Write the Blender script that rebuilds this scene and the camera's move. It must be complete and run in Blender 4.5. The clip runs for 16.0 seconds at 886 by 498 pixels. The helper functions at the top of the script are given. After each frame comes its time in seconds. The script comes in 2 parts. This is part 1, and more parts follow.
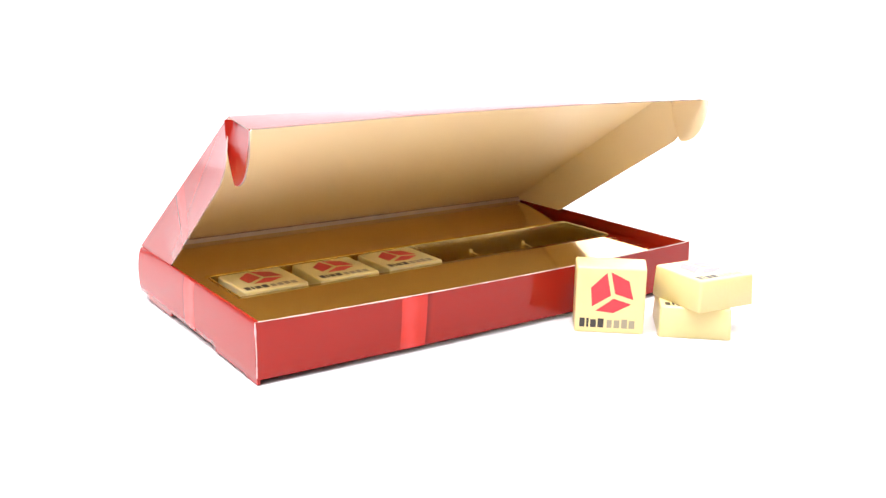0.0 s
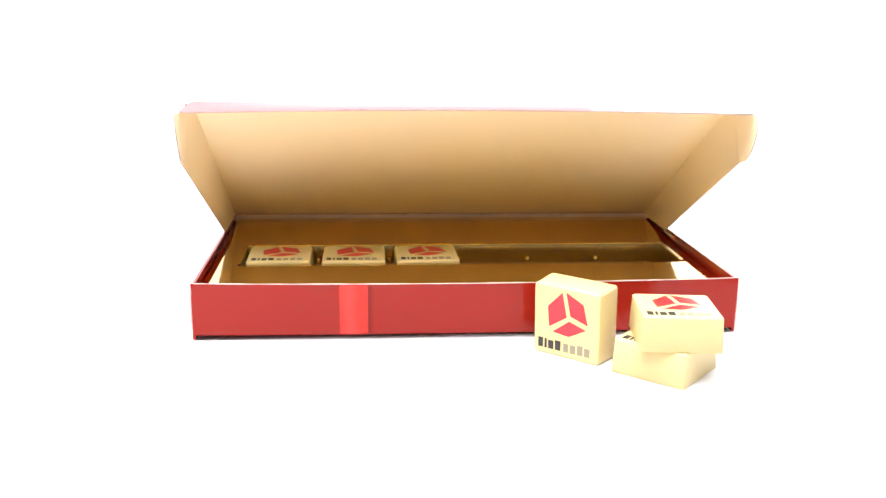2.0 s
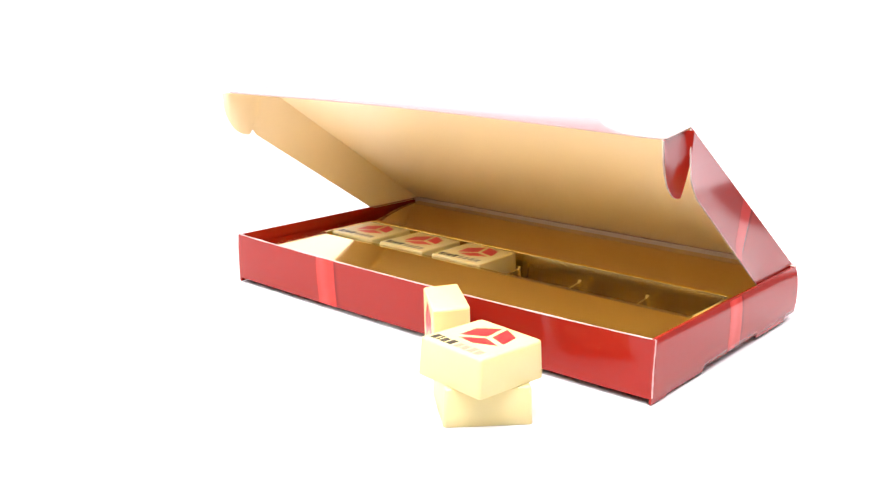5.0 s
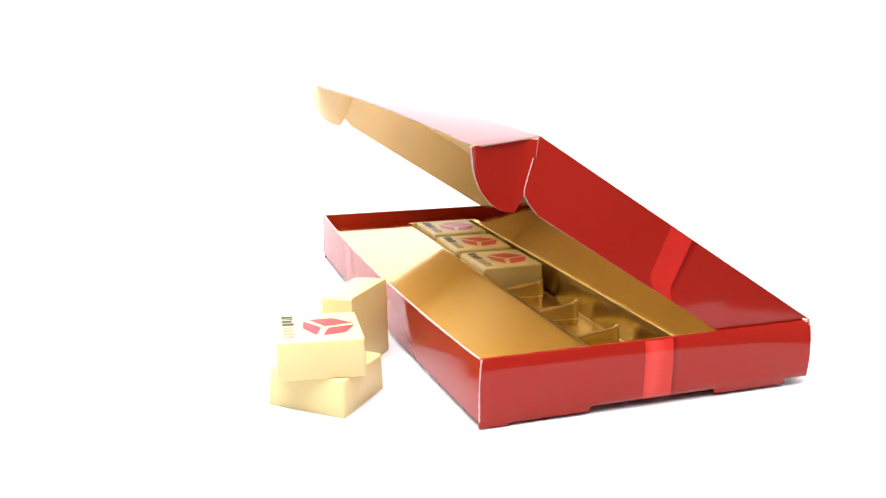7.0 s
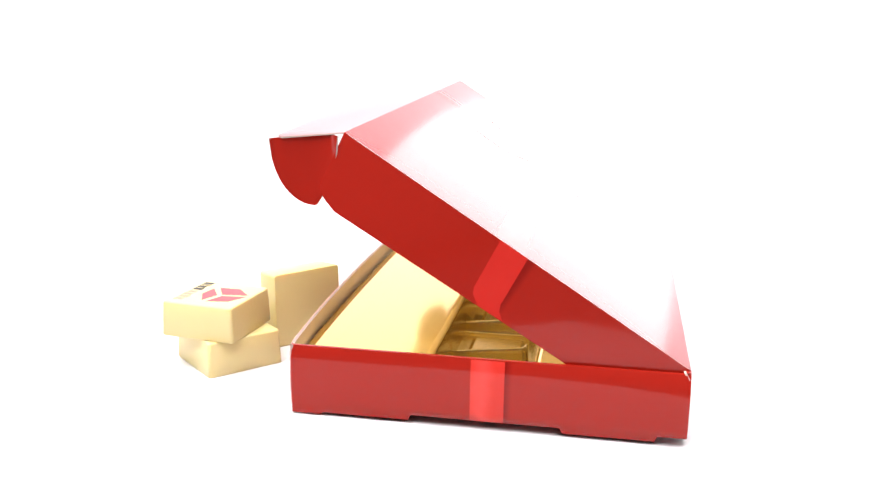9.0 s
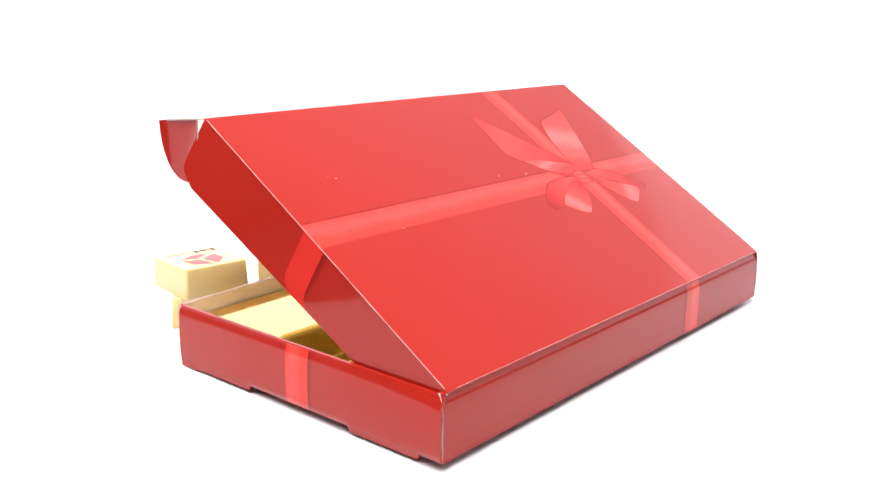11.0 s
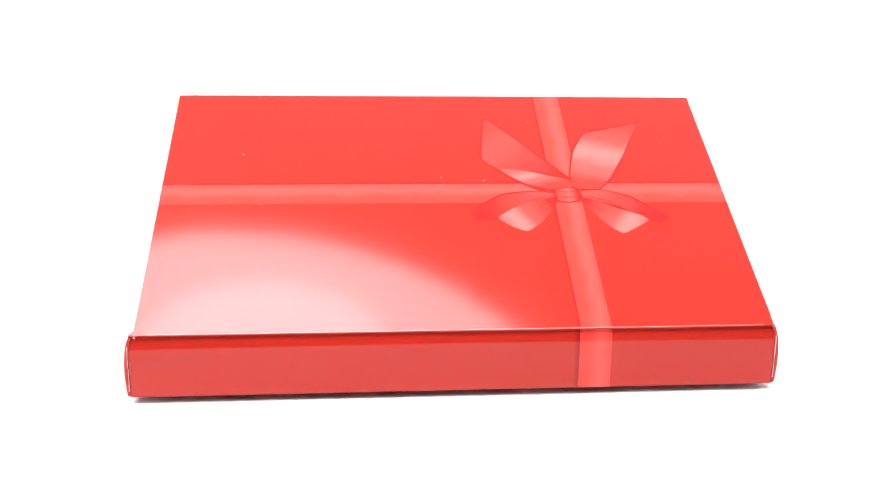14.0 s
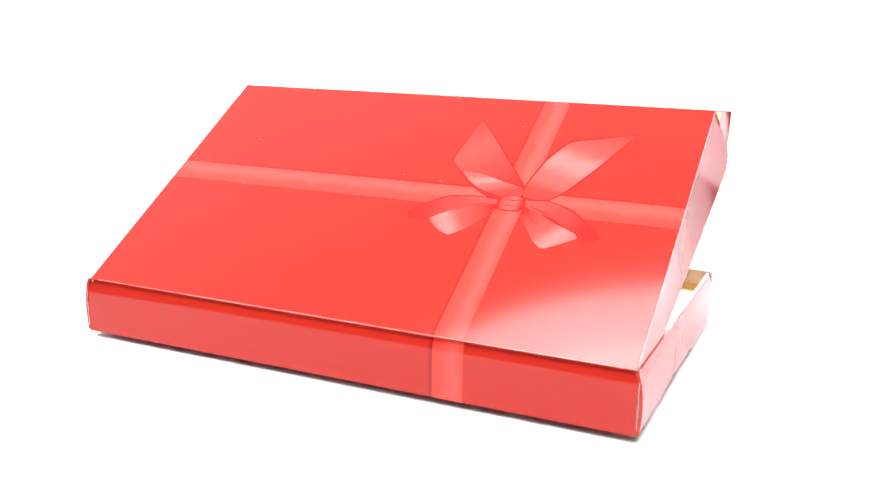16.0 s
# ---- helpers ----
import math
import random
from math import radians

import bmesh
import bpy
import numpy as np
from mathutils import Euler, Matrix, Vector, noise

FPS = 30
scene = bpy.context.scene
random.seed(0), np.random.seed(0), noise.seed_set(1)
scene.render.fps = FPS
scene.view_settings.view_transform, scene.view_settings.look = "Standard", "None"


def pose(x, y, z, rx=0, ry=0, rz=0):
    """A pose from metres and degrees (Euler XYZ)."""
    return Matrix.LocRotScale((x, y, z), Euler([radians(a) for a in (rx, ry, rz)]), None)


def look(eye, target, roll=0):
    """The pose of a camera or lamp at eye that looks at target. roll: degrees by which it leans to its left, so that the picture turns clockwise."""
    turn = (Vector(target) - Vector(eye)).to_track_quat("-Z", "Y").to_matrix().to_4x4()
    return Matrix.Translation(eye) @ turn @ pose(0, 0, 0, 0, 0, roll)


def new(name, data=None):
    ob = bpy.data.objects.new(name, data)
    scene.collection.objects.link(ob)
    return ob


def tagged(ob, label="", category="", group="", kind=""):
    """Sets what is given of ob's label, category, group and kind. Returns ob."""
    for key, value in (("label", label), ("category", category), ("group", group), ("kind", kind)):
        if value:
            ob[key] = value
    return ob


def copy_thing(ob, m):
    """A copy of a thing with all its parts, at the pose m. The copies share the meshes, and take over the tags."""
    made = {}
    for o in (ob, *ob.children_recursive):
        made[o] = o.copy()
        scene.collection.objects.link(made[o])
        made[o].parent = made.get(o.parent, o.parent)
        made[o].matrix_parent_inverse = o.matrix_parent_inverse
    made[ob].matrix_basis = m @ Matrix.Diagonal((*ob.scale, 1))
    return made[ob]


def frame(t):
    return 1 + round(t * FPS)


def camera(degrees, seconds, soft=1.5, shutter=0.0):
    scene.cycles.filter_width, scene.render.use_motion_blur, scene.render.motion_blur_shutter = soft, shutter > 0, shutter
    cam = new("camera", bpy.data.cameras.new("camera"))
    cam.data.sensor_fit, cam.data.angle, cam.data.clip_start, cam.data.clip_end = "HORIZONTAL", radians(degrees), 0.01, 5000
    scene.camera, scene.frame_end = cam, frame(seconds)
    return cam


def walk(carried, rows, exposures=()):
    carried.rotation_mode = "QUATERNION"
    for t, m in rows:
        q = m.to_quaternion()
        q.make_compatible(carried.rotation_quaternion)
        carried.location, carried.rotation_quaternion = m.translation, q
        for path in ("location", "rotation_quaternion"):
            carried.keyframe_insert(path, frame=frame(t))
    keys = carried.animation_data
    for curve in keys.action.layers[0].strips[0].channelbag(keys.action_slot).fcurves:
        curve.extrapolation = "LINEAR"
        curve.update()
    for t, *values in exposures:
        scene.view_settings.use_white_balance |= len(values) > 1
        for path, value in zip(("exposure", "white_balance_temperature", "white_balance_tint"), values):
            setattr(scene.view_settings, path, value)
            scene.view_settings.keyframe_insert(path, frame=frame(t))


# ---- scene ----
cam = camera(50.04, 16.0, soft=1.35)
CAM_POSE = pose(0, -0.3950, 0.1295, 0, 0, 0.488) @ pose(0, 0, 0, 90 - 14.345) @ pose(0, 0, 0, 0, 0, 0.735)
walk(cam, [(0.0, CAM_POSE), (16.0, CAM_POSE)], exposures=[(0.0, 0.0), (5.0, 0.0), (6.0, -0.04), (7.5, -0.20), (9.5, -0.26), (11.8, -0.13), (12.5, 0.09), (13.2, 0.27), (14.5, 0.33), (16.0, 0.33)])


def turn_at(t):
    """The turntable's angle in degrees at t seconds."""
    return -(14.972 * (t - 2.355) - 0.0066 * (t - 2.355) * (t - 14.0))


# ---------------------------------------------------------------- light
world = bpy.data.worlds.new("studio")
scene.world = world
world.use_nodes = True
world.node_tree.nodes["Background"].inputs["Color"].default_value = (1.0, 0.97, 0.96, 1)
world.node_tree.nodes["Background"].inputs["Strength"].default_value = 0.24


def softbox(name, eye, target, sx, sy, watts, shape="ELLIPSE", colour=(1, 1, 1)):
    lamp = bpy.data.lights.new(name, "AREA")
    lamp.shape, lamp.size, lamp.size_y, lamp.energy, lamp.color = shape, sx, sy, watts, colour
    ob = new(name, lamp)
    ob.matrix_world = look(eye, target)
    return ob


softbox("overhead_softbox", (-0.20, -0.47, 1.0), (-0.20, -0.469, 0), 1.26, 1.18, 49, colour=(1.0, 0.95, 0.97))
softbox("overhead_bulb", (-0.16, -0.07, 0.985), (-0.16, -0.069, 0), 0.36, 0.24, 1.5, colour=(1.0, 0.95, 1.0))
softbox("rear_softbox", (0.64, 1.43, 0.41), (0.0, 0.0, 0.03), 0.74, 0.66, 3.2)

# ---------------------------------------------------------------- materials


def material(name):
    m = bpy.data.materials.new(name)
    m.use_nodes = True
    return m, m.node_tree.nodes, m.node_tree.links, m.node_tree.nodes["Principled BSDF"]


def surface(name, colour, rough, metal=0.0, spec=0.5, coat=0.0, vary=0.06, scale=60.0, bump=0.0, bump_scale=400.0, sss=0.0, low=None):
    """A principled surface with colour variation at two scales and fine relief."""
    m, n, l, p = material(name)
    tex = n.new("ShaderNodeTexCoord")
    big = n.new("ShaderNodeTexNoise")
    big.inputs["Scale"].default_value, big.inputs["Detail"].default_value = scale, 3
    fine = n.new("ShaderNodeTexNoise")
    fine.inputs["Scale"].default_value, fine.inputs["Detail"].default_value = bump_scale, 4
    l.new(tex.outputs["Object"], big.inputs["Vector"])
    l.new(tex.outputs["Object"], fine.inputs["Vector"])
    mix = n.new("ShaderNodeMix")
    mix.data_type = "RGBA"
    dark = low or tuple(c * (1 - vary) for c in colour)
    mix.inputs["A"].default_value = (*dark, 1)
    mix.inputs["B"].default_value = (*colour, 1)
    l.new(big.outputs["Fac"], mix.inputs["Factor"])
    l.new(mix.outputs["Result"], p.inputs["Base Color"])
    ramp = n.new("ShaderNodeMapRange")
    ramp.inputs["To Min"].default_value, ramp.inputs["To Max"].default_value = rough * 0.85, rough * 1.15
    l.new(fine.outputs["Fac"], ramp.inputs["Value"])
    l.new(ramp.outputs["Result"], p.inputs["Roughness"])
    p.inputs["Metallic"].default_value = metal
    p.inputs["Specular IOR Level"].default_value = spec
    p.inputs["Coat Weight"].default_value = coat
    p.inputs["Coat Roughness"].default_value = 0.06
    if sss:
        p.inputs["Subsurface Weight"].default_value = sss
        p.inputs["Subsurface Radius"].default_value = (1.0, 0.75, 0.4)
        p.inputs["Subsurface Scale"].default_value = 0.003
    if bump:
        b = n.new("ShaderNodeBump")
        b.inputs["Strength"].default_value, b.inputs["Distance"].default_value = bump, 0.0005
        l.new(fine.outputs["Fac"], b.inputs["Height"])
        l.new(b.outputs["Normal"], p.inputs["Normal"])
    return m


RED = surface("glossy_red_card", (0.275, 0.0115, 0.0060), 0.095, spec=0.27, vary=0.05, scale=25, bump=0.02, bump_scale=90)
RIBBON = surface("printed_ribbon_red", (0.46, 0.020, 0.014), 0.07, spec=0.27, vary=0.12, scale=70)


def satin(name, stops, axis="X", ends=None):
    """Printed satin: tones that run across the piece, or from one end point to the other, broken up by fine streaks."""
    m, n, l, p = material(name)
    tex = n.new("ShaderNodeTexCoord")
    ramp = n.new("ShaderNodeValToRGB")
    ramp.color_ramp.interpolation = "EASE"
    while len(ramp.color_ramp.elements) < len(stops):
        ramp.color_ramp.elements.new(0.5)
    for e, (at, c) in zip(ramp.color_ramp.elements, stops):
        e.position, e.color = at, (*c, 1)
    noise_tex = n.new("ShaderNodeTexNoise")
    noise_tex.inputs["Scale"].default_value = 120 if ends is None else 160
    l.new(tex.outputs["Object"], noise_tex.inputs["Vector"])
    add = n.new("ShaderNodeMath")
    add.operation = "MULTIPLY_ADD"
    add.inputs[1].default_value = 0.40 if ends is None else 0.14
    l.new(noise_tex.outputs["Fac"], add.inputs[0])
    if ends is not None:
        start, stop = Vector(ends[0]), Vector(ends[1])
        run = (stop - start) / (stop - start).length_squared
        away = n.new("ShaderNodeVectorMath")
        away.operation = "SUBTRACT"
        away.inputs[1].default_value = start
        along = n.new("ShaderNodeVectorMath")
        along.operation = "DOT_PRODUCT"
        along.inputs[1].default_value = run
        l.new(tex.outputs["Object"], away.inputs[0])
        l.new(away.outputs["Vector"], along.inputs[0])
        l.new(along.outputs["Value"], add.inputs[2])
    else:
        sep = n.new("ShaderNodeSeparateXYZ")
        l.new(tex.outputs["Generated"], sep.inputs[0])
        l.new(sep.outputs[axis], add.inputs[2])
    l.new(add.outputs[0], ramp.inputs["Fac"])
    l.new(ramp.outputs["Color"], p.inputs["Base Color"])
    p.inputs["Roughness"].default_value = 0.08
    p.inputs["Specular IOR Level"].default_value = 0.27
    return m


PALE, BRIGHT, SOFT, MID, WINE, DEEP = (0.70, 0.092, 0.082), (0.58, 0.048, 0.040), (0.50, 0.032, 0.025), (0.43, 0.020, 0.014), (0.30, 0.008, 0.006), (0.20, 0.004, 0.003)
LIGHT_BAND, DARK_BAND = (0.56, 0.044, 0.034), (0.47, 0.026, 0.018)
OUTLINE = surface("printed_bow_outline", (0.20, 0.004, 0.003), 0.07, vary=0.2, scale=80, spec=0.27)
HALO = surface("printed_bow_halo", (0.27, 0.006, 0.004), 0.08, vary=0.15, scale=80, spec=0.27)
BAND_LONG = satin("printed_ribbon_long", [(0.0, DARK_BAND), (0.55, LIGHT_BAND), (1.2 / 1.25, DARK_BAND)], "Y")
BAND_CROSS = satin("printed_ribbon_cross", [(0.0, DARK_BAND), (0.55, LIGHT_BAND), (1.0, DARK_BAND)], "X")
GOLD_CARD = surface("satin_gold_card", (0.97, 0.83, 0.57), 0.34, metal=0.12, vary=0.06, scale=18, bump=0.02, bump_scale=70)
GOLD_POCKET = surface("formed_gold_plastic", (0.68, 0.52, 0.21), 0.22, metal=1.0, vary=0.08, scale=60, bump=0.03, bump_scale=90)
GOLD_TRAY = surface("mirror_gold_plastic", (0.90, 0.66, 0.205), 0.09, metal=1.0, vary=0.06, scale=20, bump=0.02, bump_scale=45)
EDGE = surface("white_card_edge", (0.44, 0.36, 0.32), 0.7, vary=0.1, scale=200)
BOARD = surface("raw_grey_board", (0.74, 0.63, 0.54), 0.8, vary=0.15, scale=120)
CREASE = surface("worn_card_crease", (0.74, 0.50, 0.47), 0.6, vary=0.4, scale=300)
CREAM = surface("white_chocolate", (0.66, 0.555, 0.262), 0.42, vary=0.05, scale=90, bump=0.12, bump_scale=700, sss=0.35)
PRINT_RED = surface("food_print_red", (0.60, 0.012, 0.026), 0.30, spec=0.6, vary=0.12, scale=500)
PRINT_BLACK = surface("food_print_black", (0.03, 0.025, 0.022), 0.5, vary=0.3, scale=500)
PRINT_GREY = surface("food_print_grey", (0.29, 0.25, 0.17), 0.5, vary=0.2, scale=500)
TABLE = surface("dark_table", (0.06, 0.06, 0.06), 0.6, vary=0.2, scale=8)
PAPER = surface("white_paper_sweep", (0.64, 0.635, 0.635), 0.6, vary=0.015, scale=6)


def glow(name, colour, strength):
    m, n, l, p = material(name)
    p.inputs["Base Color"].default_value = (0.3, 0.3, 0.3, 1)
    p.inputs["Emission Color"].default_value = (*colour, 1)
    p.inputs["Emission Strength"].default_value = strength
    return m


# emission added to the backdrop in place of lamps that would light it white
BACKDROP_GLOW = glow("self_glowing_white_cloth", (0.99, 0.94, 1.0), 1.85)

# ---------------------------------------------------------------- mesh helpers


def holder(name, parent=None):
    ob = new(name)
    ob.empty_display_size = 0.02
    ob.parent = parent
    return ob


def mesh_object(name, verts, faces, mats, slots, smooth, parent=None, label=""):
    me = bpy.data.meshes.new(name)
    me.from_pydata([tuple(v) for v in verts], [], faces)
    for m in mats:
        me.materials.append(m)
    me.polygons.foreach_set("material_index", slots)
    me.polygons.foreach_set("use_smooth", smooth)
    me.update()
    ob = new(name, me)
    ob.parent = parent
    return tagged(ob, label)


def part(name, bm, mat, parent, label=""):
    """One mesh object out of a bmesh, under a thing or a part."""
    me = bpy.data.meshes.new(name)
    bm.to_mesh(me)
    bm.free()
    me.materials.append(mat)
    ob = new(name, me)
    ob.parent = parent
    return tagged(ob, label)


def sheet(name, fn, nu, nv, thick, mats, parent, label="", normal=None):
    """A sheet of card: fn(u, v) is its outer face; mats: outer face, inner face, cut edge."""
    h = 1e-4
    outer, inner = [], []
    for j in range(nv + 1):
        for i in range(nu + 1):
            u, v = i / nu, j / nv
            p = Vector(fn(u, v))
            du = Vector(fn(min(u + h, 1), v)) - Vector(fn(max(u - h, 0), v))
            vv = min(max(v, 0.02), 1)
            dv = Vector(fn(u, min(vv + h, 1))) - Vector(fn(u, max(vv - h, 0)))
            nrm = du.cross(dv)
            nrm = nrm.normalized() if nrm.length > 1e-14 else Vector((0, 0, 0))
            nrm = Vector(normal) if normal else nrm
            outer.append(p)
            inner.append(p - nrm * thick)
    k = len(outer)
    at = lambda i, j: j * (nu + 1) + i
    faces, slots, smooth = [], [], []
    for j in range(nv):
        for i in range(nu):
            q = [at(i, j), at(i + 1, j), at(i + 1, j + 1), at(i, j + 1)]
            faces += [q, [k + x for x in reversed(q)]]
            slots += [0, 1]
            smooth += [True, True]
    ring = [at(i, 0) for i in range(nu)] + [at(nu, j) for j in range(nv)] + [at(i, nv) for i in range(nu, 0, -1)] + [at(0, j) for j in range(nv, 0, -1)]
    rim = []
    for a, b in zip(ring, ring[1:] + ring[:1]):
        c = 2 * k + len(rim)
        rim += [outer[b], outer[a], inner[a], inner[b]]
        faces.append([c, c + 1, c + 2, c + 3])
        slots.append(2)
        smooth.append(False)
    return mesh_object(name, outer + inner + rim, faces, mats, slots, smooth, parent, label)


def flat_shape(name, corners, mat, parent, thick, put, label=""):
    """A flat printed shape: corners in the plane, put(x, y, lift) maps them into space."""
    bm = bmesh.new()
    low = [bm.verts.new(put(x, y, 0.0)) for x, y in corners]
    top = [bm.verts.new(put(x, y, thick)) for x, y in corners]
    n = len(corners)
    bm.faces.new(top)
    for i in range(n):
        bm.faces.new((low[i], low[(i + 1) % n], top[(i + 1) % n], top[i]))
    bmesh.ops.recalc_face_normals(bm, faces=bm.faces)
    bmesh.ops.triangulate(bm, faces=bm.faces)
    return part(name, bm, mat, parent, label)


# ---------------------------------------------------------------- the studio
bm = bmesh.new()
bmesh.ops.create_grid(bm, x_segments=24, y_segments=24, size=4.0)
bmesh.ops.translate(bm, vec=(0, 0, -0.003), verts=bm.verts)
tagged(part("floor", bm, TABLE, None), "plain dark grey matt table top under the paper", "floor", kind="structure")
bm = bmesh.new()
outline = [(-0.23 * math.cos(math.pi * k / 24), -0.23 * math.sin(math.pi * k / 24)) for k in range(25)] + [(1.05 * math.cos(radians(35 + 5 * k)), 1.05 * math.sin(radians(35 + 5 * k))) for k in range(23)]
bm.faces.new([bm.verts.new((x, y, 0)) for x, y in outline])
paper = part("paper_sweep", bm, PAPER, None)
mod = paper.modifiers.new("sheet", "SOLIDIFY")
mod.thickness, mod.offset = 0.0006, -1
tagged(paper, "plain white matt paper surface under the box", "paper", kind="structure")


def backdrop():
    verts, faces = [], []
    steps = 48
    for k in range(steps + 1):
        a = radians(-12 + 204 * k / steps)
        for r, z in ((0.95, 0.002), (1.45, 0.012), (1.75, 0.07), (1.95, 0.25), (2.0, 1.15)):
            verts.append((r * math.cos(a), r * math.sin(a), z))
    for k in range(steps):
        for j in range(4):
            a = k * 5 + j
            faces.append((a, a + 5, a + 6, a + 1))
    # the whole sweep glows by itself, its nearly flat foot on the floor too
    ob = mesh_object("backdrop", verts, faces, [BACKDROP_GLOW], [0] * len(faces), [True] * len(faces))
    mod = ob.modifiers.new("cloth", "SOLIDIFY")
    mod.thickness, mod.offset = 0.004, 1
    tagged(ob, "plain white cloth backdrop curving up, with added glow", "backdrop", kind="structure")


backdrop()

bm = bmesh.new()
bmesh.ops.create_grid(bm, x_segments=8, y_segments=8, size=2.0)
bmesh.ops.rotate(bm, matrix=Matrix.Rotation(math.pi, 3, "X"), verts=bm.verts)
bmesh.ops.translate(bm, vec=(0, 0.6, 1.16), verts=bm.verts)
tagged(part("ceiling", bm, PAPER, None), "plain white cloth roof of the light tent", "ceiling", kind="structure")

# ---------------------------------------------------------------- the card box
X0, X1, Y0, Y1 = -0.1047, 0.1152, -0.0320, 0.0932
TOP, LOW = 0.0236, 0.0024
HINGE = Vector((0, Y1, 0.0243))
RIDGE = Vector((0, -0.0138, 0.0923))
LID_LEN = (RIDGE - HINGE).length
ALONG = (RIDGE - HINGE).normalized()
INTO = Vector((0, ALONG.y * ALONG.z / abs(ALONG.y), -abs(ALONG.y)))
LX0, LX1 = -0.1037, 0.1130
things = []


def lid_point(x, v, lift=0.0):
    """A point on the lid's outer face: x across, v metres from the hinge, slightly bowed."""
    s = v / LID_LEN
    a = (x - LX0) / (LX1 - LX0)
    bow = 0.0003 * math.sin(math.pi * min(max(s, 0), 1)) * math.sin(math.pi * min(max(a, 0), 1)) ** 0.5
    return HINGE + Vector((x, 0, 0)) + ALONG * v - INTO * (bow + lift)


def ribbon_band(name, fn, nu, nv, parent, mat=None):
    mat = mat or RIBBON
    return sheet(name, fn, nu, nv, 0.00002, (mat, mat, mat), parent, "printed lighter red satin ribbon band")


def build_box():
    box = holder("chocolate_box")
    tagged(box, "open glossy red card gift box with gold inside and ribbon print", "gift box")

    def side_low(y):
        if y < -0.022:
            return 0.0006
        if 0.0066 < y < 0.0555:
            return 0.0030
        if y > 0.0845:
            return 0.0030
        return 0.0013

    def side_z(y, v):
        z = 0.0034 + (v - 1 / 6) * 6 / 5 * (TOP - 0.0034)
        return z if v > 0.1 else side_low(y) + v * 10 * (0.0034 - side_low(y))

    def bulge(u):
        return 0.0005 * math.sin(math.pi * u)

    def lean(v):
        return 0.0006 * max(0.0, (v - 0.8) / 0.2) ** 2

    def front_fn(u, v):
        return (X0 + u * (X1 - X0), Y0 - 0.0040 * math.sin(math.pi * u) ** 0.7 * (0.45 + 0.55 * v) - bulge(v) * 0.6 + 0.15 * lean(v), LOW + v * (TOP - LOW))

    def right_fn(u, v):
        y = Y0 + u * (Y1 - Y0)
        return (X1 - lean(v) + bulge(v) + 0.0008 * math.sin(math.pi * v) * u ** 6, y, side_z(y, v))

    def left_fn(u, v):
        y = Y1 - u * (Y1 - Y0)
        return (X0 + lean(v) - bulge(v) - 0.0008 * math.sin(math.pi * v) * (1 - u) ** 6, y, side_z(y, v))

    def back_fn(u, v):
        z = LOW + 0.0004 + v * (HINGE.z - 0.0004 - LOW)
        inset = 0.0016 * max(0.0, (v - 0.74) / 0.26) ** 2
        return (X1 - 0.0005 - u * (X1 - X0 - 0.001), Y1 - inset, z)

    front = sheet("front_wall", front_fn, 40, 12, 0.0008, (RED, BOARD, EDGE), box)
    right = sheet("side_wall", right_fn, 130, 12, 0.0011, (RED, RED, RED), box, normal=(1, 0, 0))
    left = sheet("side_wall", left_fn, 130, 12, 0.0011, (RED, RED, RED), box, normal=(-1, 0, 0))
    back = sheet("back_wall", back_fn, 30, 14, 0.0006, (RED, BOARD, BOARD), box)
    sheet("hinge_strip", lambda u, v: (X0 + 0.0006 + u * (X1 - X0 - 0.0012), Y1 - 0.0018 + 0.0018 * v, HINGE.z - 0.0001 + 0.0001 * v), 30, 3, 0.0004, (RED, BOARD, RED), box)
    sheet("bottom_panel", lambda u, v: (X1 - 0.0024 - u * (X1 - X0 - 0.0048), Y0 + 0.0020 + v * (Y1 - Y0 - 0.0040),
                                        0.0001 + 0.0026 * (1 - min(1, 5 * min(u, 1 - u, v, 1 - v))) ** 2),
          24, 16, 0.0006, (RED, GOLD_CARD, RED), box)

    def band(fn, a, b, lo, hi, out, parent, mat, nv=12):
        ribbon_band("ribbon_band", lambda u, v: Vector(fn(a + (b - a) * u, lo + (hi - lo) * v)) + Vector(out) * 0.00006, 4, nv, parent, mat)

    ux = lambda x: (x - X0) / (X1 - X0)
    uy = lambda y: (y - Y0) / (Y1 - Y0)
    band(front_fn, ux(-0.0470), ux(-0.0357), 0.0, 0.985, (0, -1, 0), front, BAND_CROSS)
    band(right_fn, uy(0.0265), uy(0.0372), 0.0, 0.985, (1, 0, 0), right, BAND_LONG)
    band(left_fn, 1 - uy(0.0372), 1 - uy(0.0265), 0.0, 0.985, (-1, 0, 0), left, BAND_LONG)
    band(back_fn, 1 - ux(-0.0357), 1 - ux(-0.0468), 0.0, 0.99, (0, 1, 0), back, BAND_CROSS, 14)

    def shade_strip(fn, a, b, lo, hi, out, parent):
        """A soft printed shade that fades away from the ribbon's edge at a."""
        at = lambda u, v: Vector(fn(a + (b - a) * u, lo + (hi - lo) * v)) + Vector(out) * 0.00004
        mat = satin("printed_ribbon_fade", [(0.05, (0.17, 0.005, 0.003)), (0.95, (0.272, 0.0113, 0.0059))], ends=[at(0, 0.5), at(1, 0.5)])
        flip = (lambda u, v: at(1 - u, v)) if b < a else at
        sheet("ribbon_shade", flip, 4, 12, 0.00001, (mat, mat, mat), parent, "darker red printed shade beside the ribbon")

    shade_strip(front_fn, ux(-0.0357), ux(-0.0325), 0.0, 0.985, (0, -1, 0), front)
    shade_strip(right_fn, uy(0.0372), uy(0.0404), 0.0, 0.985, (1, 0, 0), right)
    shade_strip(left_fn, 1 - uy(0.0372), 1 - uy(0.0404), 0.0, 0.985, (-1, 0, 0), left)
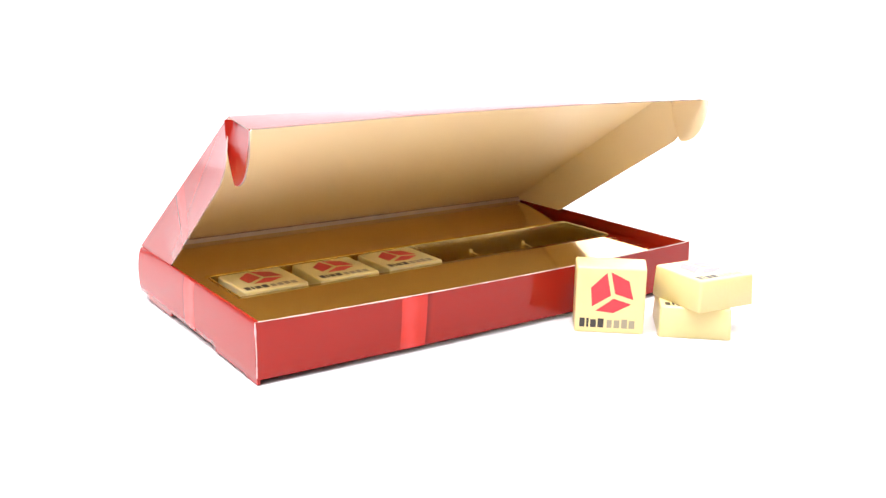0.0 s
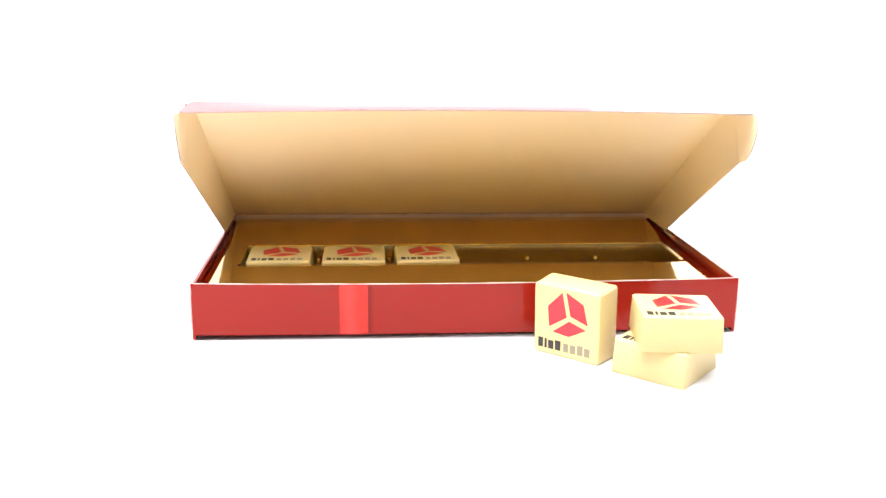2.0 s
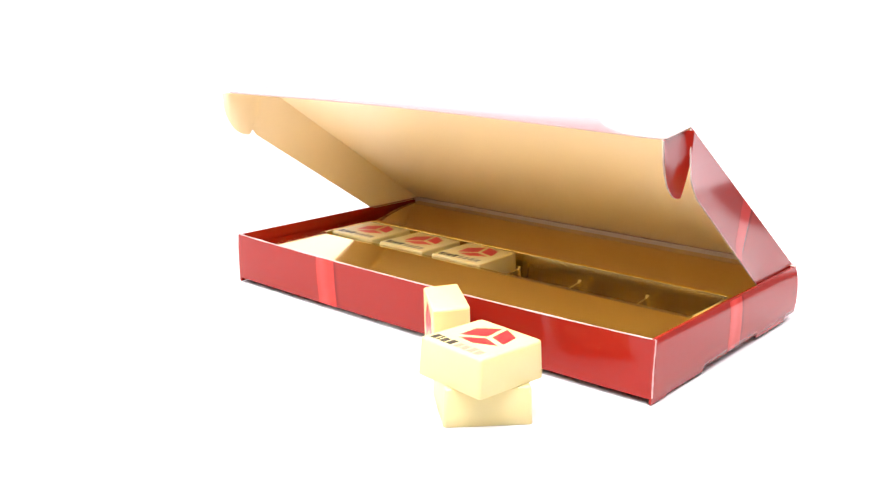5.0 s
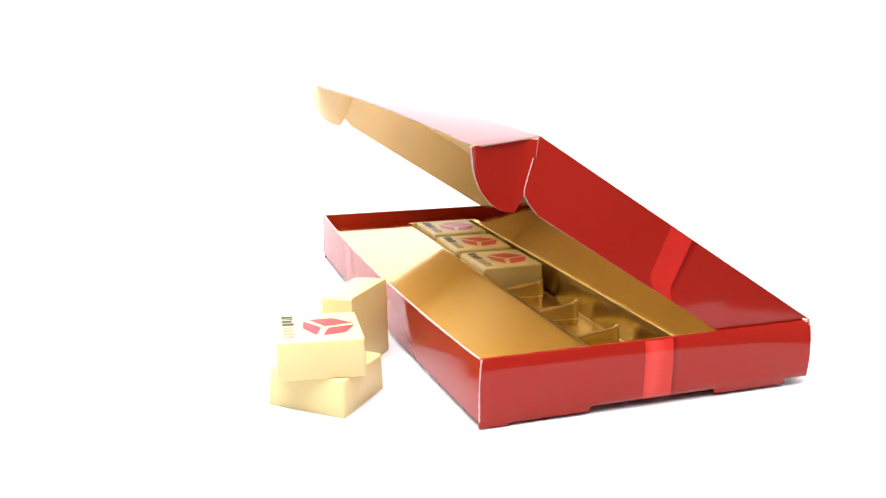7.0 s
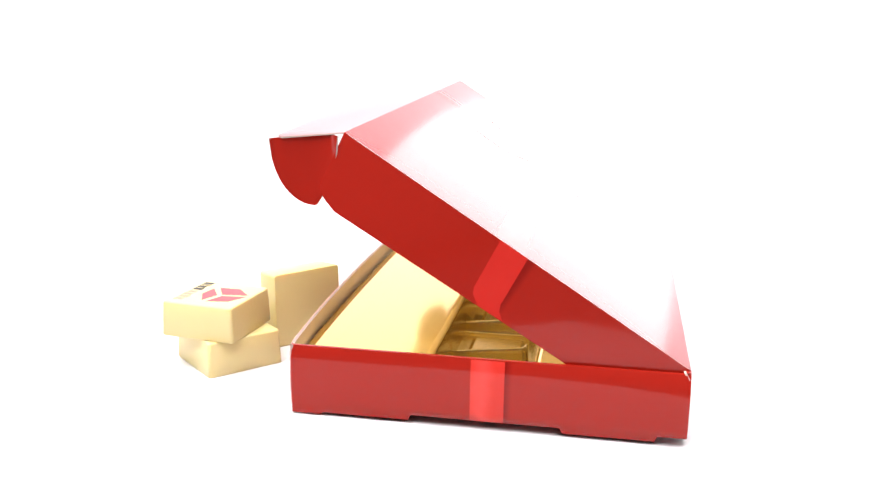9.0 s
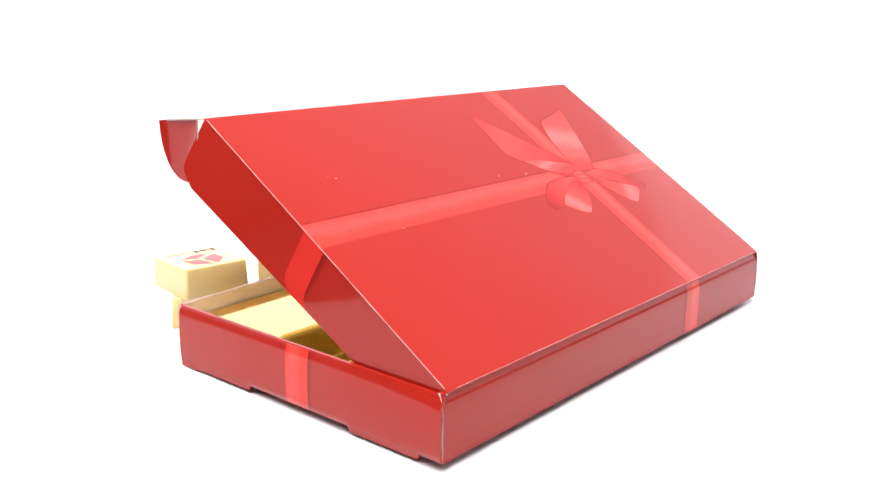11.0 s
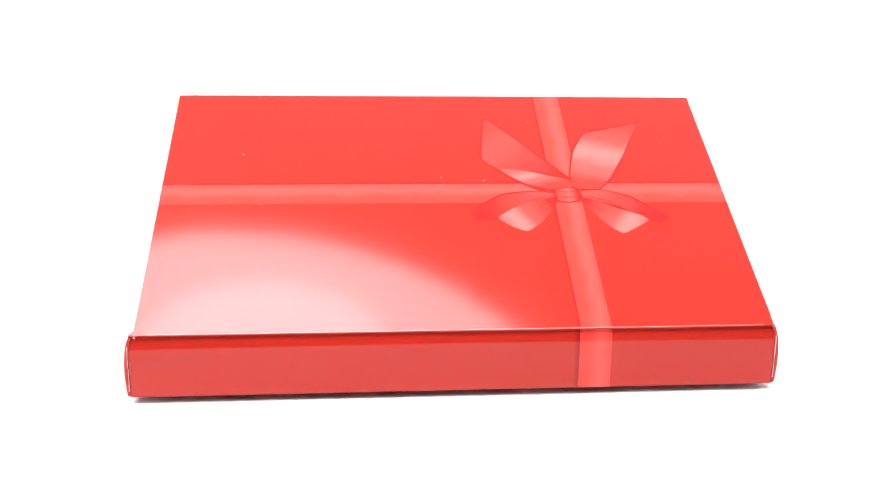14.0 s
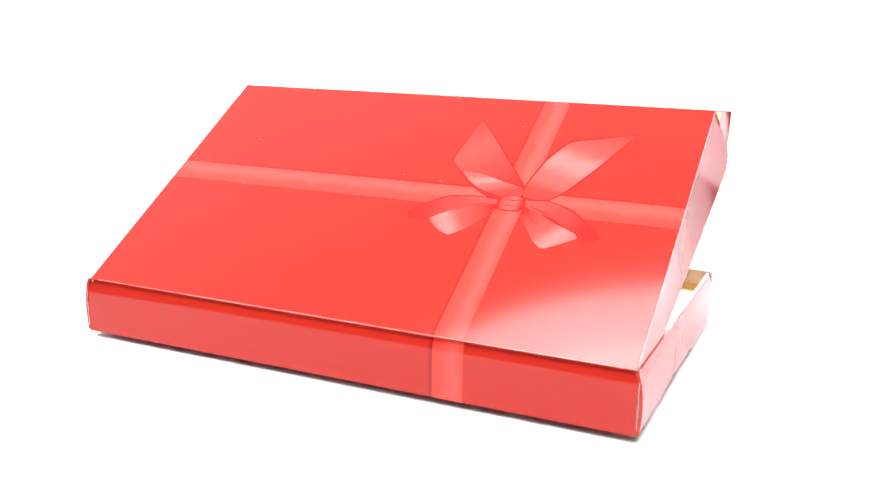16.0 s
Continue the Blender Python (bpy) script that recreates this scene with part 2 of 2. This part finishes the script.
    shade_strip(back_fn, 1 - ux(-0.0357), 1 - ux(-0.0329), 0.0, 0.985, (0, 1, 0), back)

    # lid
    lid = sheet("lid", lambda u, v: lid_point(LX1 + (LX0 - LX1) * u, LID_LEN * v), 40, 30, 0.0005, (RED, GOLD_CARD, RED), box)

    def flap_fn(x):
        def fn(u, v):
            slant = 0.0035 * v + 0.0075 * max(0.0, (v - 0.8) / 0.2) ** 2
            s = u * (LID_LEN - slant)
            d = min(0.0209, (s * abs(ALONG.z) + 0.0016) / abs(INTO.z))
            splay = 0.0054 * max(0.0, (s - 0.034) / 0.082) * v * (1 if x > 0 else -1)
            return HINGE + Vector((x + splay, 0, 0)) + ALONG * s + INTO * (d * v)
        return fn

    right_flap, left_flap = flap_fn(LX1), flap_fn(LX0)
    fr = sheet("lid_side_flap", right_flap, 60, 14, 0.0005, (RED, GOLD_CARD, EDGE), lid)
    fl = sheet("lid_side_flap", lambda u, v: left_flap(1 - u, v), 60, 14, 0.0005, (RED, GOLD_CARD, EDGE), lid)
    a, b = 0.0595 / LID_LEN, 0.0695 / LID_LEN
    ribbon_band("ribbon_band", lambda u, v: right_flap(a + (b - a) * u, v * 0.99) + Vector((0.00003, 0, 0)), 3, 10, lid)
    ribbon_band("ribbon_band", lambda u, v: left_flap(b + (a - b) * u, v * 0.99) - Vector((0.00003, 0, 0)), 3, 10, lid)

    shade_strip(right_flap, a, a - 0.0034 / LID_LEN, 0.0, 0.985, (0.7, 0, 0), lid)
    shade_strip(left_flap, a, a - 0.0034 / LID_LEN, 0.0, 0.985, (-0.7, 0, 0), lid)

    def tuck_fn(u, v):
        x = (LX1 + (LX0 - LX1) * u) * (1 - v) + (0.1148 - 0.2200 * u) * v
        arch = 0.0014 * math.sin(math.pi * u) * math.sin(0.5 * math.pi * v)
        end = 1 - 0.10 * max(0.0, abs(u - 0.5) * 2 - 0.97) / 0.03
        return RIDGE + Vector((x, -0.0217 * v * end, -0.0018 * v + arch))

    sheet("tuck_flap", tuck_fn, 80, 8, 0.0005, (RED, GOLD_CARD, EDGE), lid)

    def ear_fn(x, sign):
        def fn(u, v):
            y = -0.0182 - 0.0173 * u
            d = 0.0212 * (math.sqrt(max(0.0, 1 - ((u - 0.32) / 0.68) ** 2)) if u > 0.32 else (u / 0.32) ** 0.45)
            d = max(d, 0.0002)
            return Vector((x + sign * (0.0018 * u + 0.0026 * v * (1 - 0.5 * u)), y - 0.0012 * v + 0.004 * v * (1 - u), 0.0916 - 0.0015 * u - d * v))
        return fn

    ear_right, ear_left = ear_fn(0.1126, 1), ear_fn(-0.1033, -1)
    sheet("tuck_ear", ear_right, 36, 8, 0.0005, (RED, GOLD_CARD, EDGE), lid)
    sheet("tuck_ear", lambda u, v: ear_left(1 - u, v), 36, 8, 0.0005, (RED, GOLD_CARD, EDGE), lid)

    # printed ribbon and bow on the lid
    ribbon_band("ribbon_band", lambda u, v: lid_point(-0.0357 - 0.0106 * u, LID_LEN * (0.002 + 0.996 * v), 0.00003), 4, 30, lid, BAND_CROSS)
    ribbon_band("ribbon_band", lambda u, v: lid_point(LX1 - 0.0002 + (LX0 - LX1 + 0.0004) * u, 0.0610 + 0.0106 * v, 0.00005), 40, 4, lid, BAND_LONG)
    ribbon_band("ribbon_band", lambda u, v: tuck_fn((LX1 + 0.0357 + 0.0106 * u) / (LX1 - LX0), 0.98 * v) + Vector((0, 0, 0.00003)), 4, 6, lid)

    lid_at = lambda u, v: lid_point(LX1 + (LX0 - LX1) * u, LID_LEN * v)
    lid_across = lambda u, v: lid_point(LX0 + (LX1 - LX0) * v, LID_LEN * u)
    up = -INTO * 0.5
    shade_strip(lid_at, (LX1 + 0.0357) / (LX1 - LX0), (LX1 + 0.0340) / (LX1 - LX0), 0.002, 0.998, up, lid)
    shade_strip(lid_across, 0.0716 / LID_LEN, 0.0732 / LID_LEN, 0.001, 0.999, up, lid)

    def bow(name, mm, tones, run, level, outline=0.0):
        """One printed piece of the bow: corners in mm across and up the lid, tones along run."""
        put = lambda x, y, up: lid_point(x / 1000, y / 1000, 0.00006 + 0.000012 * level + up)
        cx, cy = sum(p[0] for p in mm) / len(mm), sum(p[1] for p in mm) / len(mm)
        mm = rounded_outline(mm)
        for grow, mat, under in ((outline * 2.2, HALO, 0.000009), (outline, OUTLINE, 0.000005)) if outline else ():
            big = [(x + grow * (x - cx) / math.hypot(x - cx, y - cy), y + grow * (y - cy) / math.hypot(x - cx, y - cy)) for x, y in mm]
            flat_shape("bow_outline", big, mat, lid, 0.000002, lambda x, y, up: put(x, y, up - under), "darker red printed outline of the bow")
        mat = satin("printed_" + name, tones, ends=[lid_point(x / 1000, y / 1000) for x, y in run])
        flat_shape(name, mm, mat, lid, 0.000002, put, "printed satin bow in lighter red")

    def rounded_outline(mm):
        """The corners cut twice, so that the print's outline runs in soft curves."""
        for cut in (0.12, 0.2):
            mm = [(p[0] + (q[0] - p[0]) * f, p[1] + (q[1] - p[1]) * f) for p, q in zip(mm, mm[1:] + mm[:1]) for f in (cut, 1 - cut)]
        return mm

    bow("bow_tail", [(-12.8, 112.2), (-11.2, 99), (-9.5, 85.8), (-15.6, 80.0), (-24.1, 72.1), (-32.3, 66.9), (-38.5, 66.6), (-43.4, 74.6), (-35.7, 83.8), (-24.2, 98.6)],
        [(0.0, MID), (0.35, SOFT), (0.7, MID), (1.0, WINE)], [(-11, 104), (-40, 72)], 1, 0.4)
    bow("bow_tail_fold", [(-16.0, 80.3), (-24.1, 79.6), (-36.7, 75.6), (-42.9, 73.9), (-44.4, 70.3), (-35.6, 68.0), (-25.7, 71.6), (-19.5, 76.3)],
        [(0.05, BRIGHT), (0.40, PALE), (0.62, BRIGHT), (1.0, MID)], [(-27.5, 80), (-31.0, 68.5)], 2)
    bow("bow_tail", [(-78.1, 109.0), (-65.5, 105.2), (-53.5, 102.1), (-47.5, 90.6), (-43.9, 76.4), (-44.0, 69.3), (-48.9, 68.2), (-54.3, 68.4), (-59.2, 73.8), (-67.0, 87.2), (-74.3, 102.0)],
        [(0.0, MID), (0.28, SOFT), (0.55, PALE), (0.80, BRIGHT), (1.0, MID)], [(-63, 108), (-51, 69)], 1, 0.4)
    bow("bow_loop", [(-36.8, 66.2), (-26.5, 67.1), (-15.8, 65.4), (-7.6, 60.0), (-3.4, 55.6), (-5.2, 51.6), (-13.0, 52.6), (-22.3, 58.5), (-36.8, 63.6)],
        [(0.0, DEEP), (0.25, WINE), (0.6, MID), (1.0, SOFT)], [(-4, 53), (-34, 66)], 1, 0.35)
    bow("bow_loop_fold", [(-36.8, 64.4), (-26.5, 61.8), (-18.3, 57.4), (-12.3, 52.9), (-17.9, 48.0), (-23.1, 45.6), (-28.7, 49.7), (-34.5, 57.3), (-37.0, 62.1)],
        [(0.0, BRIGHT), (0.28, PALE), (0.55, SOFT), (0.85, MID), (1.0, WINE)], [(-15.5, 49), (-36, 62)], 2)
    bow("bow_loop", [(-45.9, 67.2), (-55.4, 68.1), (-65.0, 64.1), (-72.5, 57.9), (-78.2, 52.7), (-73.4, 50.0), (-67.4, 53.4), (-59.0, 59.6), (-45.8, 64.2)],
        [(0.0, DEEP), (0.30, WINE), (0.6, MID), (1.0, SOFT)], [(-77, 52), (-48, 66)], 1, 0.35)
    bow("bow_loop_fold", [(-45.6, 64.8), (-51.8, 61.9), (-59.6, 57.5), (-68.1, 53.8), (-70.8, 51.2), (-59.4, 44.0), (-54.9, 47.7), (-49.8, 54.9), (-46.1, 61.8)],
        [(0.0, BRIGHT), (0.28, PALE), (0.55, SOFT), (0.85, MID), (1.0, WINE)], [(-67, 47), (-46.5, 63)], 2)
    for tip, root, w in (((-26, 56.0), (-36.9, 64.0), 0.55), ((-20, 60.2), (-36.9, 65.4), 0.45), ((-30, 55.0), (-36.9, 62.8), 0.35),
                         ((-56, 54.0), (-45.4, 63.8), 0.55), ((-63, 59.5), (-45.4, 65.4), 0.45), ((-52, 54.0), (-45.4, 62.6), 0.35)):
        bow("bow_crease", [root, ((tip[0] + root[0]) / 2, (tip[1] + root[1]) / 2 + w), tip, ((tip[0] + root[0]) / 2, (tip[1] + root[1]) / 2 - w)], [(0.0, MID), (1.0, WINE)], [tip, root], 3)
    bow("bow_knot", [(-36.6, 67.9), (-41, 69.0), (-45.4, 68.7), (-46.3, 64.5), (-45.0, 61.7), (-41, 61.4), (-37.2, 61.7), (-36.3, 64.6)],
        [(0.0, WINE), (0.35, SOFT), (0.6, BRIGHT), (1.0, WINE)], [(-36.4, 65), (-46.2, 65)], 4, 0.25)
    for y in (63.9, 66.8):
        bow("bow_knot_crease", [(-37.2, y + 0.2), (-41, y - 0.4), (-45.2, y + 0.1), (-41, y + 0.2)], [(0.0, WINE), (1.0, DEEP)], [(-37, y), (-45, y)], 5)
    for x, v, size in ((-31.3, 109.4, 0.26), (-9.4, 73.4, 0.28), (7.2, 75.2, 0.22), (83.9, 89.1, 0.36), (75.5, 61.0, 0.26), (86.4, 90.6, 0.16)):
        ring = [(x + 0.75 * size * math.cos(k * math.pi / 4), v + 0.75 * size * (0.7 + 0.3 * (k % 2)) * math.sin(k * math.pi / 4)) for k in range(8)]
        flat_shape("dust_speck", ring, EDGE, lid, 0.00006, lambda a, b, up: lid_point(a / 1000, b / 1000, 0.00002 + up), "pale speck of dust")
    # pale worn creases where the card is folded
    def crease(fn, steps, radius, parent, seed):
        bm = bmesh.new()
        rings = []
        for i in range(steps + 1):
            t = i / steps
            c = Vector(fn(t))
            d = (Vector(fn(min(1, t + 0.01))) - Vector(fn(max(0, t - 0.01)))).normalized()
            a = d.orthogonal().normalized()
            b2 = d.cross(a)
            r = radius * (0.65 + 0.7 * noise.noise((t * 9, seed, 0.5)) ** 2 + 0.35 * noise.noise((t * 31, seed, 2.5)))
            rings.append([bm.verts.new(c + (a * math.cos(k * math.pi / 3) + b2 * math.sin(k * math.pi / 3)) * max(r, 0.00002)) for k in range(6)])
        for p, q in zip(rings, rings[1:]):
            for k in range(6):
                bm.faces.new((p[k], p[(k + 1) % 6], q[(k + 1) % 6], q[k]))
        bmesh.ops.recalc_face_normals(bm, faces=bm.faces)
        part("worn_crease", bm, CREASE, parent, "pale worn fold line in the card")

    crease(lambda t: Vector(front_fn(0.004 + 0.992 * t, 1.0)) + Vector((0, 0.00005, 0.0001)), 60, 0.00034, front, 1.0)
    for u, seed in ((0.0, 2.0), (1.0, 3.0)):
        crease(lambda t: Vector(front_fn(u, 0.03 + 0.97 * t)) + Vector((0.0001 if u else -0.0001, 0, 0)), 16, 0.00032, front, seed)
    for u, seed in ((0.0, 4.0), (1.0, 5.0)):
        crease(lambda t: Vector(back_fn(u, 0.10 + 0.86 * t)) + Vector((-0.0004 if u else 0.0004, 0.0001, 0)), 16, 0.00014, back, seed)
    for x, seed in ((LX0, 6.0), (LX1, 7.0)):
        crease(lambda t: lid_point(x, LID_LEN * (0.01 + 0.98 * t)), 40, 0.00010, lid, seed)
    crease(lambda t: lid_point(LX0 + 0.004 + (LX1 - LX0 - 0.008) * t, 0.0002), 40, 0.00007, lid, 8.0)
    things.append((box, pose(0, 0, 0)))
    return box


build_box()

# ---------------------------------------------------------------- the gold tray
SX0, SX1, SY0, SY1, DECK = -0.0915, 0.1065, 0.0125, 0.0455, 0.0190
POCKET = (SX1 - SX0) / 6
KNOB = SY1 - 0.0055


def smooth_step(a):
    a = min(max(a, 0.0), 1.0)
    return a * a * (3 - 2 * a)


def deck_height(x, y):
    e = min(x - (X0 + 0.0012), (X1 - 0.0012) - x, y - (Y0 + 0.0010))
    roll = 0.0007 * (1 - smooth_step(e / 0.0035)) ** 1.5
    wave = 0.00003 * math.sin(x * 47 + 1.0) * math.sin(y * 60 + 0.4)
    rise = 0.0030 * smooth_step((y - 0.050) / (Y1 - 0.050))
    return DECK - roll + wave + rise


def pocket_height(x, y):
    """The formed row of pockets, below the deck: a raised pad in each, thin dividers with a knob, plain steep walls."""
    z = 0.0062
    k = round((x - SX0) / POCKET)
    cx = SX0 + (math.floor((x - SX0) / POCKET * 0.99999) + 0.5) * POCKET
    pad = min((0.0088 - abs(x - cx)) / 0.0007, (0.0096 - abs(y - 0.0275)) / 0.0007)
    z += 0.0008 * smooth_step(pad)
    if 1 <= k <= 5:
        d = abs(x - (SX0 + k * POCKET))
        climb = 0.0040 + 0.0032 * (y - SY0) / (KNOB - SY0) if y < KNOB else 0.0072 * (1 - smooth_step((y - KNOB - 0.0003) / 0.0009))
        knob = math.exp(-((y - KNOB) / 0.0009) ** 2)
        z = max(z, 0.0062 + (climb + 0.0009 * knob) * (1 - smooth_step((d - 0.0003 - 0.0005 * knob) / 0.0008)))
    wall = max(smooth_step(1 - min(x - SX0, SX1 - x, y - SY0) / 0.0012), smooth_step(1 - (SY1 - y) / 0.0014))
    return z + (deck_height(x, y) - 0.0001 - z) * wall


def front_bow(x, y):
    """How far the deck's front follows the outward bow of the box's front wall."""
    u = min(max((x - X0) / (X1 - X0), 0.0), 1.0)
    return -0.0020 * math.sin(math.pi * u) ** 0.7 * max(0.0, (SY0 - y) / (SY0 - Y0))


def grid_mesh(name, xs, ys, height, parent, skip=None, label="", mat=None):
    verts = [(x, y + front_bow(x, y), height(x, y)) for y in ys for x in xs]
    n, faces = len(xs), []
    for j in range(len(ys) - 1):
        for i in range(n - 1):
            if skip and skip((xs[i] + xs[i + 1]) / 2, (ys[j] + ys[j + 1]) / 2):
                continue
            a = j * n + i
            faces.append((a, a + 1, a + n + 1, a + n))
    return mesh_object(name, verts, faces, [mat or GOLD_TRAY], [0] * len(faces), [True] * len(faces), parent, label)


def spread(stops, step):
    out = []
    for a, b in zip(stops, stops[1:]):
        n = max(1, math.ceil((b - a) / step))
        out += [a + (b - a) * i / n for i in range(n)]
    return out + [stops[-1]]


def build_tray():
    tray = holder("chocolate_tray")
    tagged(tray, "shiny gold plastic tray with six pockets, half of them empty", "tray")
    xs = spread([X0 + 0.0012, X0 + 0.0072, SX0, SX1, X1 - 0.0022, X1 - 0.0012], 0.0030)
    xs = sorted(set(xs + spread([X0 + 0.0012, X0 + 0.0072], 0.0007) + spread([X1 - 0.0072, X1 - 0.0012], 0.0007)))
    ys = spread([Y0 + 0.0010, Y0 + 0.0072], 0.0007) + spread([Y0 + 0.0072, SY0, SY1, Y1 - 0.0072], 0.003)[1:] + spread([Y1 - 0.0072, Y1 - 0.0007], 0.0007)[1:]
    inside = lambda x, y: SX0 < x < SX1 and SY0 < y < SY1
    deck = grid_mesh("tray_deck", xs, ys, deck_height, tray, inside)
    mod = deck.modifiers.new("plastic", "SOLIDIFY")
    mod.thickness, mod.offset = 0.0003, -1
    for k in range(6):
        a, b = SX0 + k * POCKET, SX0 + (k + 1) * POCKET
        px = spread([a, a + 0.0024], 0.0002)[:-1] + spread([a + 0.0024, b - 0.0024], 0.0004)[:-1] + spread([b - 0.0024, b], 0.0002)
        py = spread([SY0, SY0 + 0.0014], 0.0002)[:-1] + spread([SY0 + 0.0014, SY1 - 0.0100], 0.0005)[:-1] + spread([SY1 - 0.0100, SY1], 0.00025)
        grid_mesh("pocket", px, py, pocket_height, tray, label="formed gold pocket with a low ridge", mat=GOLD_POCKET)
    # raised bead round the row of pockets
    bm = bmesh.new()
    path = [(SX0, SY0), (SX1, SY0), (SX1, SY1), (SX0, SY1)]
    for (ax, ay), (bx, by) in list(zip(path, path[1:] + path[:1]))[1:]:
        steps = 30
        for s in range(steps):
            p = Vector((ax + (bx - ax) * s / steps, ay + (by - ay) * s / steps, 0))
            q = Vector((ax + (bx - ax) * (s + 1) / steps, ay + (by - ay) * (s + 1) / steps, 0))
            side = Vector((-(by - ay), bx - ax, 0)).normalized()
            rings = []
            for c in (p, q):
                rings.append([bm.verts.new(c + side * (0.0003 * math.cos(t)) + Vector((0, 0, deck_height(c.x, c.y) + 0.0002 * math.sin(t)))) for t in [math.pi * i / 6 for i in range(7)]])
            for i in range(6):
                bm.faces.new((rings[0][i], rings[1][i], rings[1][i + 1], rings[0][i + 1]))
    bmesh.ops.remove_doubles(bm, verts=bm.verts, dist=1e-6)
    bmesh.ops.recalc_face_normals(bm, faces=bm.faces)
    for f in bm.faces:
        f.smooth = True
    part("bead", bm, GOLD_TRAY, tray)
    things.append((tray, pose(0, 0, 0)))


build_tray()

# ---------------------------------------------------------------- the chocolates
CH_TOP, CH_BASE, CH_H = 0.0280, 0.0290, 0.0129


def rounded_square(half, r, n=5):
    pts = []
    for cx, cy, a0 in ((1, 1, 0), (-1, 1, 90), (-1, -1, 180), (1, -1, 270)):
        for i in range(n + 1):
            a = radians(a0 + 90 * i / n)
            pts.append((cx * (half - r) + r * math.cos(a), cy * (half - r) + r * math.sin(a)))
    return pts


def build_chocolate(label):
    """A moulded block, base down, printed face up, its writing along -y."""
    choc = holder("chocolate")
    tagged(choc, label, "chocolate", "printed chocolates")
    rings = [(CH_BASE / 2 - 0.0003, 0.0010, 0.0), (CH_BASE / 2, 0.0012, 0.0003)]
    edge = 0.0007
    top_half = CH_TOP / 2
    for i in range(6):
        a = radians(90 * i / 5)
        rings.append((top_half - edge + edge * math.cos(a), 0.0012, CH_H - edge + edge * math.sin(a)))
    rings.append((top_half - 0.004, 0.002, CH_H))
    verts, faces = [], []
    for half, r, z in rings:
        verts += [(x, y, z) for x, y in rounded_square(half, r)]
    n = 24
    for j in range(len(rings) - 1):
        for i in range(n):
            faces.append((j * n + i, j * n + (i + 1) % n, (j + 1) * n + (i + 1) % n, (j + 1) * n + i))
    faces.append(tuple(reversed(range(n))))
    faces.append(tuple((len(rings) - 1) * n + i for i in range(n)))
    smooth = [True] * (len(faces) - 2) + [False, True]
    mesh_object("block", verts, faces, [CREAM], [0] * len(faces), smooth, choc)
    put = lambda x, y, up: Vector((x / 1000, y / 1000, CH_H + up))
    for mm in ([(-1.8, 12.0), (-8.0, 5.5), (-7.3, -2.6), (0.2, 2.4)],
               [(-0.2, 12.4), (7.2, 8.7), (9.2, 0.9), (1.8, 3.2)],
               [(1.3, 1.1), (8.5, -1.1), (1.3, -5.1), (-5.8, -4.4)]):
        flat_shape("printed_facet", mm, PRINT_RED, choc, 0.00006, put, "red printed facet of a cube mark")
    tall, low_top, base = -7.7, -8.2, -11.6
    for x0, x1, y1, mat in ((-12.0, -9.9, tall, PRINT_BLACK), (-9.2, -8.3, tall, PRINT_BLACK), (-7.6, -5.3, low_top, PRINT_BLACK), (-4.6, -2.2, tall, PRINT_BLACK),
                            (-0.9, 1.1, low_top, PRINT_GREY), (1.9, 4.2, low_top, PRINT_GREY), (5.0, 7.3, tall, PRINT_GREY), (8.0, 10.3, low_top, PRINT_GREY)):
        flat_shape("printed_bar", [(x0, base), (x1, base), (x1, y1), (x0, y1)], mat, choc, 0.00006, put, "dark printed bar" if mat is PRINT_BLACK else "grey printed bar")
    return choc


first = build_chocolate("cream white chocolate block with red cube print, seated in tray")
TRAY_Z = 0.0200 - CH_H
things.append((first, pose(-0.0750, 0.0275, TRAY_Z, 0, 0, 0.5)))
for k, (dx, dy, a) in ((1, (0.0003, -0.0006, -0.6)), (2, (0.0002, -0.0003, 0.8))):
    m = pose(-0.0750 + k * POCKET + dx, 0.0275 + dy, TRAY_Z, 0, 0, a)
    things.append((copy_thing(first, m), m))
lower = copy_thing(first, pose(0, 0, 0))
tagged(lower, "cream white chocolate block lying flat under another chocolate")
things.append((lower, pose(0.0733, -0.0712, 0, 0, 0, -42.5)))
upper = copy_thing(first, pose(0, 0, 0))
tagged(upper, "cream white chocolate block stacked askew on another chocolate")
things.append((upper, pose(0.0752, -0.0744, CH_H + 0.0001, 0, 0, -7.4)))
stand = copy_thing(first, pose(0, 0, 0))
tagged(stand, "cream white chocolate block standing on edge, red cube print showing")
LEAN = math.degrees(math.atan2((CH_BASE - CH_TOP) / 2, CH_H))
things.append((stand, pose(0.0476, -0.0481, 0, 0, 0, -41.6) @ pose(0, 0, 0, LEAN) @ pose(0, 0, CH_BASE / 2, 90)))


def motions():
    for thing, at in things:
        walk(thing, [(k / 2, pose(0, 0, 0, 0, 0, turn_at(k / 2)) @ at) for k in range(33)])


motions()
